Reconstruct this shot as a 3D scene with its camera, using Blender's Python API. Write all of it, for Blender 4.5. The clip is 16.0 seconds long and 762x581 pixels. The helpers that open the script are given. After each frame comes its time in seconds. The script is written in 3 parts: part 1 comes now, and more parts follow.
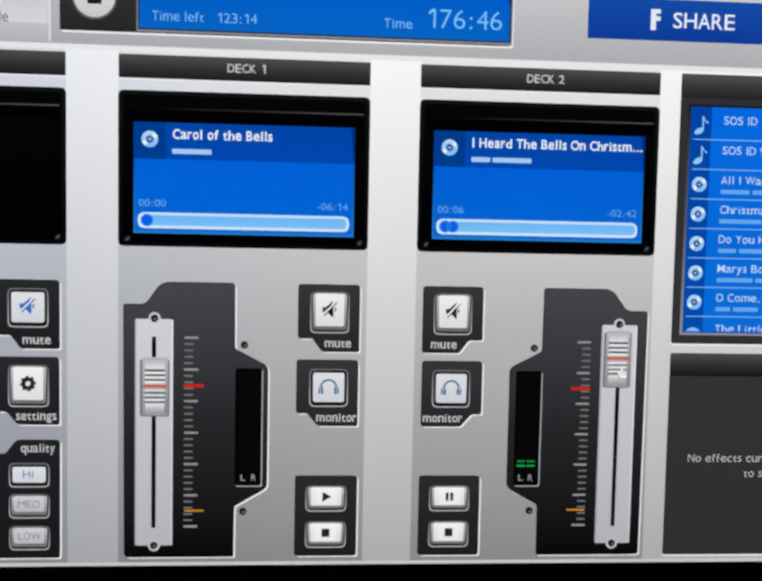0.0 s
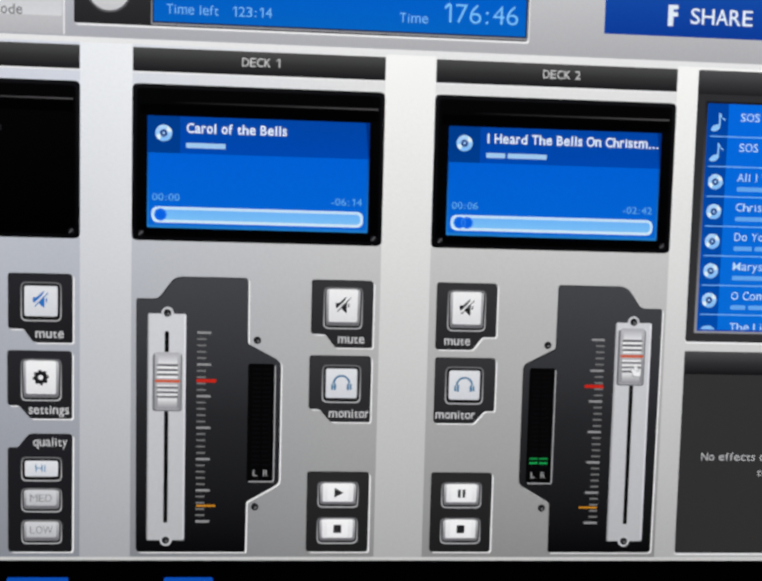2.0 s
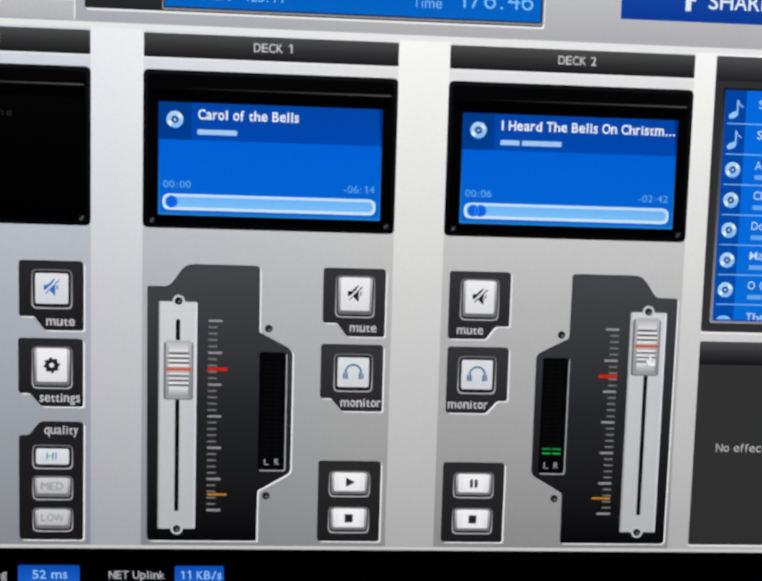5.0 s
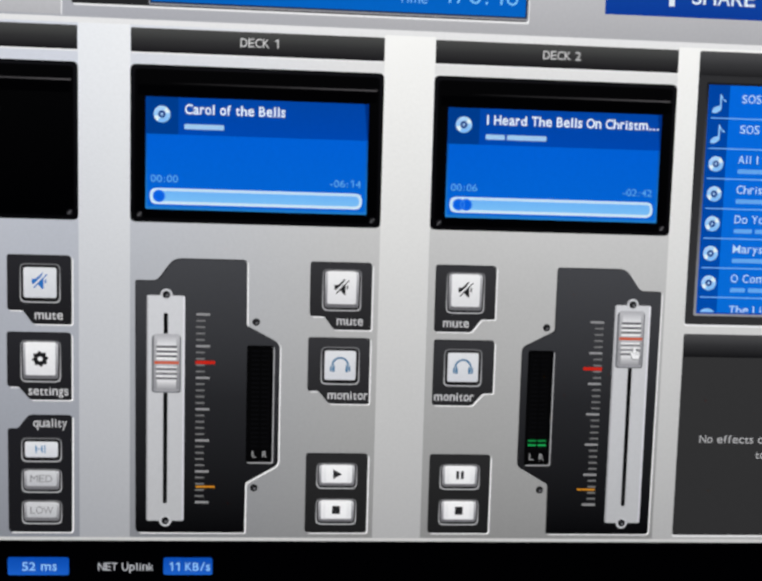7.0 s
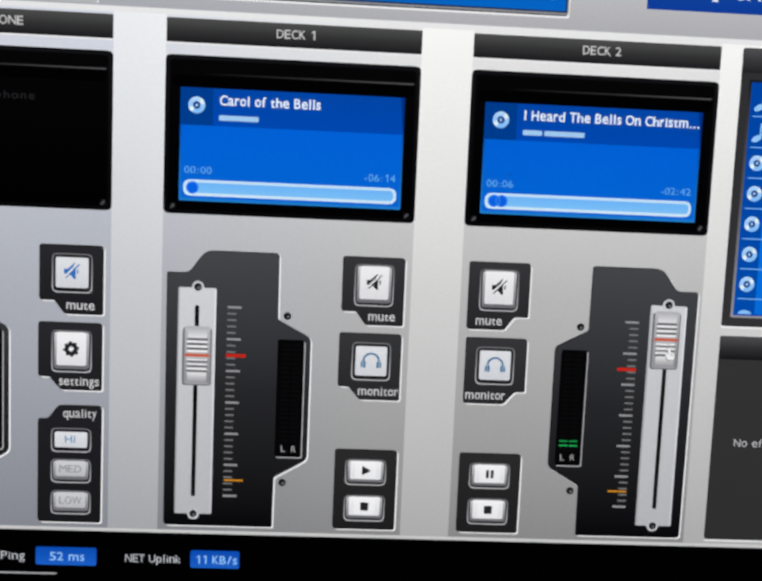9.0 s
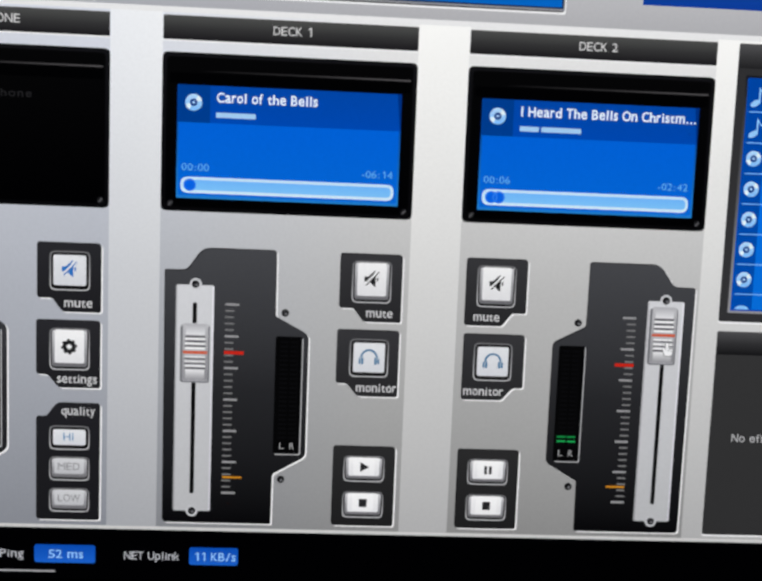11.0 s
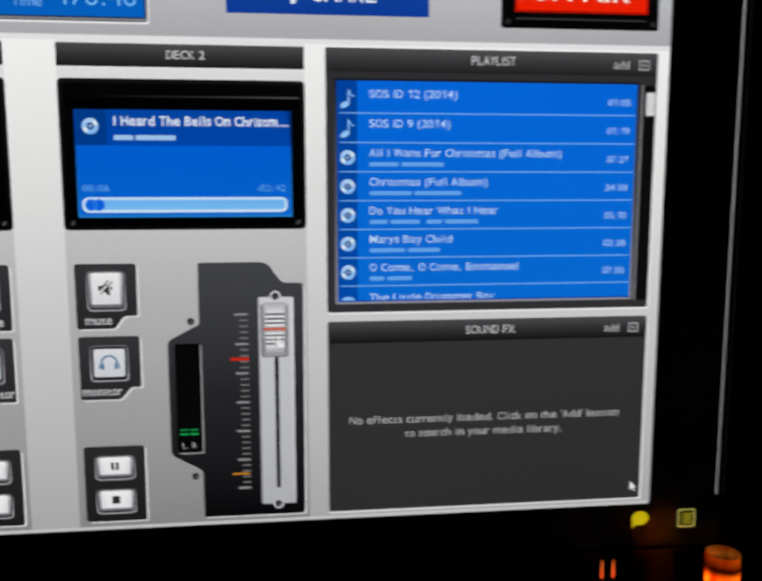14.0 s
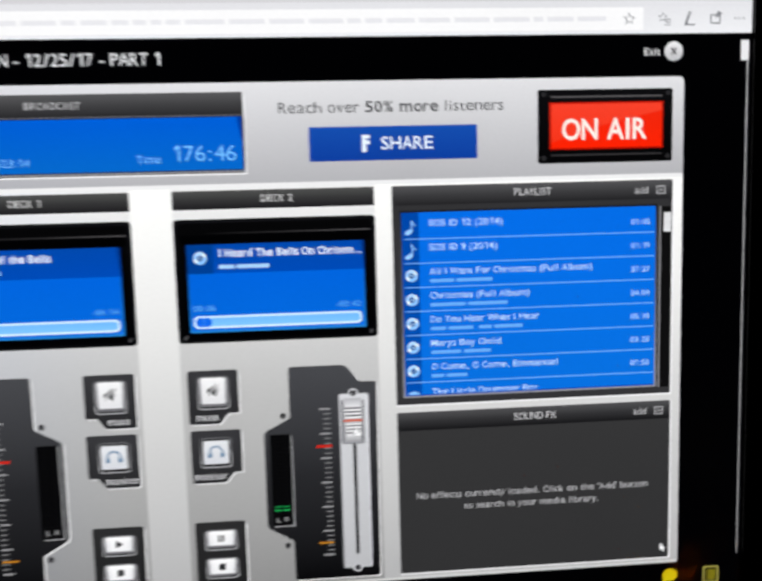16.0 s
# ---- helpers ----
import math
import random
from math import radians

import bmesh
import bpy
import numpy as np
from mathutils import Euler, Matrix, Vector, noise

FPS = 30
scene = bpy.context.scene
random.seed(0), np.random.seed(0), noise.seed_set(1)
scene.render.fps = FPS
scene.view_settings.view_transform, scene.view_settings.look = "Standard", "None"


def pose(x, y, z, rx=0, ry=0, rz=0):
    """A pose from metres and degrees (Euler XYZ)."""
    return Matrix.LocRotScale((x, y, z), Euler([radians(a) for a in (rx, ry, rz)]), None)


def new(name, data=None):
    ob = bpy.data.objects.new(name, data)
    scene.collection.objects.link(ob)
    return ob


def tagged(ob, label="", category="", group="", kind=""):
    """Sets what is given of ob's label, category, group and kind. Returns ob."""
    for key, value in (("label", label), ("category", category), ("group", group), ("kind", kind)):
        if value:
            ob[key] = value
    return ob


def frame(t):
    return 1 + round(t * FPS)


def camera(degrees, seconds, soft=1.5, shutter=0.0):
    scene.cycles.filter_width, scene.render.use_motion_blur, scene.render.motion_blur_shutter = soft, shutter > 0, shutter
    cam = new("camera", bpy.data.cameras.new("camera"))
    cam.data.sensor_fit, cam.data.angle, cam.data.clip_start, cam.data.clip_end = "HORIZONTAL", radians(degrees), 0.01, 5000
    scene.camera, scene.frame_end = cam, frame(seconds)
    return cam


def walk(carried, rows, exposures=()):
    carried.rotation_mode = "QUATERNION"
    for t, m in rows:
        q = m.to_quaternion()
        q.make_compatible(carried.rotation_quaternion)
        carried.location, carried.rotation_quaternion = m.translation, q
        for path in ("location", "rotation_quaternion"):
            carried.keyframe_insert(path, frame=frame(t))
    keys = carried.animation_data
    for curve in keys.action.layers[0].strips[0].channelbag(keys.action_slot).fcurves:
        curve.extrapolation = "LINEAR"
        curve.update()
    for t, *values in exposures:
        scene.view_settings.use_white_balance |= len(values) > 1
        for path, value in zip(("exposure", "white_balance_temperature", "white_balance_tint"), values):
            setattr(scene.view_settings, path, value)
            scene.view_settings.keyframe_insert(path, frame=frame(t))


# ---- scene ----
# ---- camera ----
cam = camera(51.0, 16.0, soft=2.8, shutter=0.9)
S = 0.0003            # metres for one unit of the screen's own grid
Z0 = 1.04             # height of the grid's zero line above the floor
DESK = 0.74
# seconds, eye on the screen's grid (x, depth, height), yaw, pitch, roll
ROWS = [
    (0.0, 247.3, -971.0, -189.5, -3.89, -3.35, 1.15),
    (0.5, 244.5, -970.3, -190.0, -3.69, -3.48, 1.31),
    (1.0, 241.1, -967.8, -189.7, -3.58, -3.54, 1.31),
    (1.5, 241.6, -967.6, -188.7, -3.61, -3.67, 1.31),
    (2.0, 235.1, -966.5, -188.7, -3.66, -3.72, 1.50),
    (2.5, 237.8, -965.5, -192.9, -3.45, -3.82, 1.25),
    (3.0, 235.8, -964.8, -190.6, -3.37, -3.87, 1.37),
    (3.5, 231.3, -958.6, -191.5, -3.01, -4.16, 1.61),
    (6.0, 229.3, -958.1, -193.6, -3.33, -4.59, 1.74),
    (6.5, 232.9, -956.8, -195.1, -3.25, -4.99, 1.94),
    (7.0, 240.2, -966.6, -194.0, -3.48, -4.69, 1.57),
    (7.5, 238.4, -963.7, -195.8, -3.27, -4.81, 1.65),
    (8.0, 232.6, -960.2, -195.6, -3.16, -5.08, 2.05),
    (8.5, 227.9, -960.7, -195.3, -2.92, -5.09, 2.16),
    (9.0, 218.3, -956.1, -193.9, -2.49, -5.14, 2.47),
    (11.5, 220.3, -957.6, -199.8, -2.53, -5.22, 2.21),
    (12.0, 217.8, -949.7, -203.2, -1.84, -5.33, 2.12),
    (12.3, 201.1, -952.1, -200.3, -2.55, -5.19, 2.01),
    (12.5, 249.1, -974.0, -194.3, -3.46, -4.33, 1.54),
    (12.6, 305.3, -972.7, -195.5, -3.31, -5.86, 1.10),
    (12.7, 312.5, -967.6, -195.7, -3.01, -6.67, 1.38),
    (12.9, 344.0, -959.6, -171.6, -2.68, -8.26, 2.09),
    (13.0, 357.2, -958.4, -168.1, -2.97, -8.72, 1.41),
    (13.2, 406.7, -972.8, -156.8, -4.42, -8.44, 0.48),
    (13.5, 479.9, -1003.4, -138.1, -5.84, -7.96, -0.58),
    (13.6, 507.5, -1008.1, -138.1, -6.16, -7.84, -0.29),
    (14.0, 629.3, -1025.1, -139.7, -6.66, -7.69, -0.01),
    (14.4, 645.9, -1077.7, -130.7, -6.20, -8.11, 0.23),
    (14.5, 651.0, -1093.6, -128.0, -5.69, -7.42, -0.05),
    (14.8, 649.2, -1116.0, -71.0, -5.85, -6.37, 0.56),
    (15.0, 649.0, -1128.1, -35.8, -5.50, -6.36, 0.19),
    (15.2, 644.0, -1139.7, -25.0, -5.68, -5.53, -0.05),
    (15.4, 639.1, -1147.4, -15.6, -5.56, -6.31, -0.99),
    (15.5, 636.2, -1154.3, -10.2, -5.22, -6.39, -1.03),
    (15.8, 592.7, -1171.6, -2.4, -4.89, -6.24, -1.46),
    (16.0, 560.7, -1195.2, 2.8, -4.72, -6.26, -1.53),
]
walk(cam, [(t, pose(x * S, y * S, Z0 + z * S, 90 + pitch, 0, yaw) @ pose(0, 0, 0, 0, 0, roll)) for t, x, y, z, yaw, pitch, roll in ROWS],
     exposures=[(0.0, -0.14), (12.2, -0.14), (13.0, -0.2), (13.5, -0.26), (14.0, -0.26), (14.5, -0.06), (15.0, 0.05), (15.5, 0.04), (16.0, 0.04)])

# ---- world and lamps ----
world = bpy.data.worlds.new("night_room")
scene.world = world
world.use_nodes = True
world.node_tree.nodes["Background"].inputs["Color"].default_value = (0.02, 0.025, 0.04, 1)
world.node_tree.nodes["Background"].inputs["Strength"].default_value = 0.02


# ---- materials ----
def lin(rgb):
    out = []
    for v in rgb:
        v = v / 255
        out.append(v / 12.92 if v <= 0.04045 else ((v + 0.055) / 1.055) ** 2.4)
    return (*out, 1)


def nodes_of(name):
    m = bpy.data.materials.new(name)
    m.use_nodes = True
    t = m.node_tree
    return m, t, t.nodes["Principled BSDF"]


SCREENS = {}


def lit(top, bottom=None, axis="Z", power=1.0, grain=0.04, side=None):
    """A lit patch of the display: matt anti-glare film that gives off its colour, from bottom to top (or left to right)."""
    bottom = bottom or top
    key = (top, bottom, axis, power, grain, side)
    if key in SCREENS:
        return SCREENS[key]
    m, t, b = nodes_of("display_light")
    b.inputs["Base Color"].default_value = (0.012, 0.012, 0.014, 1)
    b.inputs["Roughness"].default_value = 0.32
    b.inputs["Specular IOR Level"].default_value = 0.14
    co = t.nodes.new("ShaderNodeTexCoord")
    sep = t.nodes.new("ShaderNodeSeparateXYZ")
    t.links.new(co.outputs["Generated"], sep.inputs[0])
    ramp = t.nodes.new("ShaderNodeValToRGB")
    ramp.color_ramp.elements[0].color = lin(bottom)
    ramp.color_ramp.elements[1].color = lin(top)
    half = ramp.color_ramp.elements.new(0.5)
    half.color = lin([(u + v) / 2 for u, v in zip(top, bottom)])
    t.links.new(sep.outputs[axis], ramp.inputs[0])
    big = t.nodes.new("ShaderNodeTexNoise")
    big.inputs["Scale"].default_value = 14
    fine = t.nodes.new("ShaderNodeTexNoise")
    fine.inputs["Scale"].default_value = 900
    t.links.new(co.outputs["Object"], big.inputs["Vector"])
    t.links.new(co.outputs["Object"], fine.inputs["Vector"])
    add = t.nodes.new("ShaderNodeMath")
    add.operation = "ADD"
    t.links.new(big.outputs[0], add.inputs[0])
    t.links.new(fine.outputs[0], add.inputs[1])
    span = t.nodes.new("ShaderNodeMapRange")
    span.inputs["From Min"].default_value, span.inputs["From Max"].default_value = 0.6, 1.4
    span.inputs["To Min"].default_value, span.inputs["To Max"].default_value = power * (1 - grain), power * (1 + grain)
    t.links.new(add.outputs[0], span.inputs["Value"])
    colour = ramp.outputs[0]
    if side:
        # the panel's colour cast from its left edge to its middle
        cast = t.nodes.new("ShaderNodeValToRGB")
        cast.color_ramp.elements[0].position, cast.color_ramp.elements[1].position = side[0], side[1]
        cast.color_ramp.elements[0].color = (*side[2], 1)
        cast.color_ramp.elements[1].color = (1, 1, 1, 1)
        t.links.new(sep.outputs["X"], cast.inputs[0])
        mul = t.nodes.new("ShaderNodeMix")
        mul.data_type, mul.blend_type = "RGBA", "MULTIPLY"
        mul.inputs["Factor"].default_value = 1.0
        t.links.new(colour, mul.inputs[6])
        t.links.new(cast.outputs[0], mul.inputs[7])
        colour = mul.outputs[2]
    t.links.new(colour, b.inputs["Emission Color"])
    t.links.new(span.outputs[0], b.inputs["Emission Strength"])
    SCREENS[key] = m
    return m


def solid(name, a, b, rough, scale, bump=0.1, metal=0.0):
    m, t, p = nodes_of(name)
    co = t.nodes.new("ShaderNodeTexCoord")
    n1 = t.nodes.new("ShaderNodeTexNoise")
    n1.inputs["Scale"].default_value, n1.inputs["Detail"].default_value = scale, 6
    t.links.new(co.outputs["Object"], n1.inputs["Vector"])
    mix = t.nodes.new("ShaderNodeValToRGB")
    mix.color_ramp.elements[0].color, mix.color_ramp.elements[1].color = (*a, 1), (*b, 1)
    mix.color_ramp.elements[0].position, mix.color_ramp.elements[1].position = 0.3, 0.7
    t.links.new(n1.outputs[0], mix.inputs[0])
    t.links.new(mix.outputs[0], p.inputs["Base Color"])
    n2 = t.nodes.new("ShaderNodeTexNoise")
    n2.inputs["Scale"].default_value = scale * 12
    t.links.new(co.outputs["Object"], n2.inputs["Vector"])
    bu = t.nodes.new("ShaderNodeBump")
    bu.inputs["Strength"].default_value, bu.inputs["Distance"].default_value = bump, 0.002
    t.links.new(n2.outputs[0], bu.inputs["Height"])
    t.links.new(bu.outputs[0], p.inputs["Normal"])
    p.inputs["Roughness"].default_value, p.inputs["Metallic"].default_value = rough, metal
    return m


WALL = solid("dark_wall_paint", (0.10, 0.10, 0.11), (0.12, 0.12, 0.13), 0.85, 3)
CEIL = solid("ceiling_paint", (0.3, 0.3, 0.3), (0.34, 0.34, 0.33), 0.9, 3)
FLOOR = solid("dark_carpet", (0.03, 0.028, 0.026), (0.05, 0.045, 0.04), 0.95, 40, 0.6)
DESKTOP = solid("black_stained_wood", (0.012, 0.010, 0.009), (0.03, 0.024, 0.02), 0.5, 9)
PLASTIC = solid("black_bezel_plastic", (0.0018, 0.0018, 0.002), (0.003, 0.003, 0.0034), 0.24, 60, 0.05)
PLASTIC.node_tree.nodes["Principled BSDF"].inputs["Specular IOR Level"].default_value = 0.1
WAX = solid("candle_wax", (0.75, 0.42, 0.16), (0.8, 0.5, 0.2), 0.5, 60)


def flame_material():
    m, t, p = nodes_of("candle_flame")
    co = t.nodes.new("ShaderNodeTexCoord")
    sep = t.nodes.new("ShaderNodeSeparateXYZ")
    t.links.new(co.outputs["Generated"], sep.inputs[0])
    r = t.nodes.new("ShaderNodeValToRGB")
    r.color_ramp.elements[0].color = (1.0, 0.035, 0.003, 1)
    r.color_ramp.elements[1].color = (1.0, 0.2, 0.018, 1)
    t.links.new(sep.outputs["Z"], r.inputs[0])
    t.links.new(r.outputs[0], p.inputs["Emission Color"])
    p.inputs["Emission Strength"].default_value = 1.05
    return m


def amber_material():
    """Amber glass, streaked, with a darker band below its mouth and a paler rim."""
    m, t, p = nodes_of("amber_glass")
    co = t.nodes.new("ShaderNodeTexCoord")
    stretch = t.nodes.new("ShaderNodeMapping")
    stretch.inputs["Scale"].default_value = (260, 260, 45)
    t.links.new(co.outputs["Object"], stretch.inputs["Vector"])
    n = t.nodes.new("ShaderNodeTexNoise")
    n.inputs["Scale"].default_value, n.inputs["Detail"].default_value = 1.0, 3
    t.links.new(stretch.outputs[0], n.inputs["Vector"])
    streak = t.nodes.new("ShaderNodeValToRGB")
    streak.color_ramp.elements[0].position, streak.color_ramp.elements[1].position = 0.36, 0.62
    streak.color_ramp.elements[0].color, streak.color_ramp.elements[1].color = (0.6, 0.13, 0.008, 1), (1.0, 0.56, 0.10, 1)
    t.links.new(n.outputs[0], streak.inputs[0])
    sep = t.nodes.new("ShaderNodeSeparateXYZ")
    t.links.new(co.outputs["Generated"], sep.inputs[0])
    mouth_band = t.nodes.new("ShaderNodeValToRGB")
    mouth_band.color_ramp.elements[0].position, mouth_band.color_ramp.elements[1].position = 0.925, 0.955
    mouth_band.color_ramp.elements[0].color, mouth_band.color_ramp.elements[1].color = (1, 1, 1, 1), (0.10, 0.05, 0.03, 1)
    rim = mouth_band.color_ramp.elements.new(0.99)
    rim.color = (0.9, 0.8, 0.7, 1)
    t.links.new(sep.outputs["Z"], mouth_band.inputs[0])
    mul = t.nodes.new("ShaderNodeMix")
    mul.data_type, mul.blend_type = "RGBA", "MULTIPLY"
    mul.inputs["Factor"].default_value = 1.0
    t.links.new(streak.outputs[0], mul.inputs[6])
    t.links.new(mouth_band.outputs[0], mul.inputs[7])
    p.inputs["Roughness"].default_value = 0.15
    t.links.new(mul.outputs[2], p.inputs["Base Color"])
    tr = t.nodes.new("ShaderNodeBsdfTranslucent")
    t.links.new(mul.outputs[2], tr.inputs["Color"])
    mix = t.nodes.new("ShaderNodeMixShader")
    mix.inputs[0].default_value = 0.8
    t.links.new(p.outputs[0], mix.inputs[1])
    t.links.new(tr.outputs[0], mix.inputs[2])
    t.links.new(mix.outputs[0], t.nodes["Material Output"].inputs["Surface"])
    return m


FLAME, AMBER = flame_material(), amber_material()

# display colours
TEXTW = lit((234, 245, 255))
DARK = lit((71, 72, 76), (8, 8, 10))
BLACK = lit((1, 1, 2), grain=0.2)


# ---- building helpers ----
def box(bm, x0, x1, y0, y1, z0, z1):
    v = [bm.verts.new(p) for p in ((x0, y0, z0), (x1, y0, z0), (x1, y1, z0), (x0, y1, z0), (x0, y0, z1), (x1, y0, z1), (x1, y1, z1), (x0, y1, z1))]
    for f in ((3, 2, 1, 0), (4, 5, 6, 7), (0, 1, 5, 4), (1, 2, 6, 5), (2, 3, 7, 6), (3, 0, 4, 7)):
        bm.faces.new([v[i] for i in f])


def bevelled(bm, width, segments=2):
    bmesh.ops.bevel(bm, geom=list(bm.edges), offset=width, segments=segments, profile=0.5, affect="EDGES")


def root_of(ob):
    while ob.parent:
        ob = ob.parent
    return ob


def part(name, bm, material, parent, label=""):
    """One mesh object under a thing or a part; the bmesh is in world metres."""
    me = bpy.data.meshes.new(name)
    bmesh.ops.recalc_face_normals(bm, faces=list(bm.faces))
    bm.to_mesh(me)
    bm.free()
    return place(name, me, material, parent, label)


def place(name, me, material, parent, label=""):
    me.materials.append(material)
    ob = new(name, me)
    if parent is not None:
        me.transform(Matrix.Translation(-root_of(parent).location))
        ob.parent = parent
    if label:
        tagged(ob, label)
    return ob


def structure(name, bm, material, label):
    return tagged(part(name, bm, material, None), label, kind="structure")


STEP = 0.00012


def at(x, z, layer):
    return Vector((x * S, -layer * STEP, Z0 + z * S))


def slab(bm, pts, layer, depth=1.0):
    """A flat tile of the display with the outline pts (screen units), its face at the layer's height."""
    front = [bm.verts.new(at(x, z, layer)) for x, z in pts]
    back = [bm.verts.new(at(x, z, layer - depth)) for x, z in pts]
    bm.faces.new(front)
    n = len(pts)
    for i in range(n):
        bm.faces.new((front[i], back[i], back[(i + 1) % n], front[(i + 1) % n]))


def rounded(pts, r, steps=4):
    """The outline pts with its corners rounded; r is one radius or one for each corner."""
    out, n = [], len(pts)
    for i in range(n):
        rr = r[i] if isinstance(r, (list, tuple)) else r
        p, a, b = Vector(pts[i]), Vector(pts[i - 1]), Vector(pts[(i + 1) % n])
        if rr <= 0:
            out.append(tuple(p))
            continue
        u, w = (a - p), (b - p)
        d = min(rr, u.length * 0.45, w.length * 0.45)
        s, e = p + u.normalized() * d, p + w.normalized() * d
        for k in range(steps + 1):
            q = k / steps
            out.append(tuple(s * (1 - q) ** 2 + p * 2 * q * (1 - q) + e * q * q))
    return out


def rect(x0, x1, z1, z0, r=0.0):
    return rounded([(x0, z1), (x0, z0), (x1, z0), (x1, z1)], r) if r else [(x0, z1), (x0, z0), (x1, z0), (x1, z1)]


def circle(x, z, r, n=24):
    return [(x + r * math.cos(2 * math.pi * i / n), z + r * math.sin(2 * math.pi * i / n)) for i in range(n)]


def tile(name, pts, layer, material, parent, label="", depth=1.0):
    bm = bmesh.new()
    slab(bm, pts, layer, depth)
    return part(name, bm, material, parent, label)


def tiles(name, many, layer, material, parent, label=""):
    bm = bmesh.new()
    for pts in many:
        slab(bm, pts, layer)
    return part(name, bm, material, parent, label)


def band(name, outer, inner, layer, material, parent, label=""):
    """A ring between two outlines with the same number of points."""
    bm = bmesh.new()
    o = [bm.verts.new(at(x, z, layer)) for x, z in outer]
    i = [bm.verts.new(at(x, z, layer)) for x, z in inner]
    n = len(o)
    for k in range(n):
        bm.faces.new((o[k], o[(k + 1) % n], i[(k + 1) % n], i[k]))
    return part(name, bm, material, parent, label)


def glyphs(text, bold):
    cu = bpy.data.curves.new("lettering", "FONT")
    cu.body, cu.offset, cu.resolution_u = text, bold, 3
    ob = bpy.data.objects.new("lettering", cu)
    me = bpy.data.meshes.new_from_object(ob)
    bpy.data.objects.remove(ob)
    return me


# advance of each letter of the page's typeface, in thousandths of its size
ADVANCE = dict(zip("abcdefghijklmnopqrstuvwxyz", (525, 557, 495, 557, 545, 370, 502, 546, 285, 367, 504, 295, 830, 546, 537, 557, 557, 389, 405, 396, 546, 490, 744, 501, 493, 475)))
ADVANCE.update(zip("ABCDEFGHIJKLMNOPQRSTUVWXYZ", (590, 566, 598, 613, 536, 525, 676, 654, 278, 477, 576, 507, 709, 638, 674, 558, 676, 582, 481, 581, 648, 587, 852, 557, 571, 550)))
ADVANCE.update(dict.fromkeys("0123456789", 524), **{" ": 301, ".": 300, ",": 367, ":": 367, "-": 367, "(": 367, ")": 367, "/": 480, "%": 600, "'": 200})
GLYPHS = {}


def glyph(c, bold):
    """Points and faces of one letter; the figure one gets a flag."""
    if (c, bold) not in GLYPHS:
        me = glyphs(c, bold)
        pts = [(v.co.x, v.co.y) for v in me.vertices]
        faces = [tuple(p.vertices) for p in me.polygons]
        bpy.data.meshes.remove(me)
        if c == "1":
            left = min(p[0] for p in pts)
            faces.append(tuple(range(len(pts), len(pts) + 4)))
            pts += [(left + 0.01, 0.729), (left - 0.17, 0.58), (left - 0.17, 0.47), (left + 0.01, 0.60)]
        GLYPHS[c, bold] = pts, faces
    return GLYPHS[c, bold]


def lettering(text, x0, x1, base, cap, layer, material, parent, bold=0.012, label="", name="lettering", floor=None):
    """Words from x0 to x1 on the base line, with capitals as high as cap; cut off below floor."""
    cells, pen = [], 0
    for c in text:
        cells.append((pen, ADVANCE[c]))
        pen += ADVANCE[c]
    first, last = cells[0][0] + 0.06 * cells[0][1], cells[-1][0] + 0.94 * cells[-1][1]
    unit, tall = (x1 - x0) / (last - first), cap / 0.729
    verts, faces = [], []
    for c, (start, wide) in zip(text, cells):
        if c == " ":
            continue
        pts, polys = glyph(c, bold)
        lo, hi = min(p[0] for p in pts), max(p[0] for p in pts)
        slim = c in "ilIj.,:'-()1"
        most = 1.05 if c in "tfrs" else 1.3
        sx = tall if slim else tall * min(most, max(0.84, 0.87 * wide * unit / ((hi - lo) * tall)))
        rise = 1.13 if c in "acegmnopqrsuvwxyz" else 1.0
        mid = x0 + (start + wide / 2 - first) * unit
        faces += [tuple(k + len(verts) for k in f) for f in polys]
        rows = [base + py * tall * (rise if py > 0 else 1) for px, py in pts]
        verts += [at(mid + (px - (lo + hi) / 2) * sx, z if floor is None else max(z, floor), layer) for (px, py), z in zip(pts, rows)]
    me = bpy.data.meshes.new(name)
    me.from_pydata(verts, [], faces)
    return place(name, me, material, parent, label)


def bars(name, spans, z, high, layer, material, parent, label=""):
    """Illegible or withheld writing: plain bars."""
    return tiles(name, [rect(a, b, z + high, z, 1.2) for a, b in spans], layer, material, parent, label)


# ---- the room ----
def room():
    x0, x1, y0, y1, z1, w = -1.6, 2.2, -2.4, 0.75, 2.45, 0.12
    for name, b, mat, label in (
        ("floor", (x0 - w, x1 + w, y0 - w, y1 + w, -w, 0), FLOOR, "dark carpeted floor of the unlit room"),
        ("ceiling", (x0 - w, x1 + w, y0 - w, y1 + w, z1, z1 + w), CEIL, "plain painted ceiling of the unlit room"),
        ("wall_north", (x0 - w, x1 + w, y1, y1 + w, 0, z1), WALL, "dark painted wall behind the monitor"),
        ("wall_south", (x0 - w, x1 + w, y0 - w, y0, 0, z1), WALL, "dark painted wall of the unlit room"),
        ("wall_west", (x0 - w, x0, y0, y1, 0, z1), WALL, "dark painted wall of the unlit room"),
        ("wall_east", (x1, x1 + w, y0, y1, 0, z1), WALL, "dark painted wall of the unlit room"),
    ):
        bm = bmesh.new()
        box(bm, *b)
        structure(name, bm, mat, label)


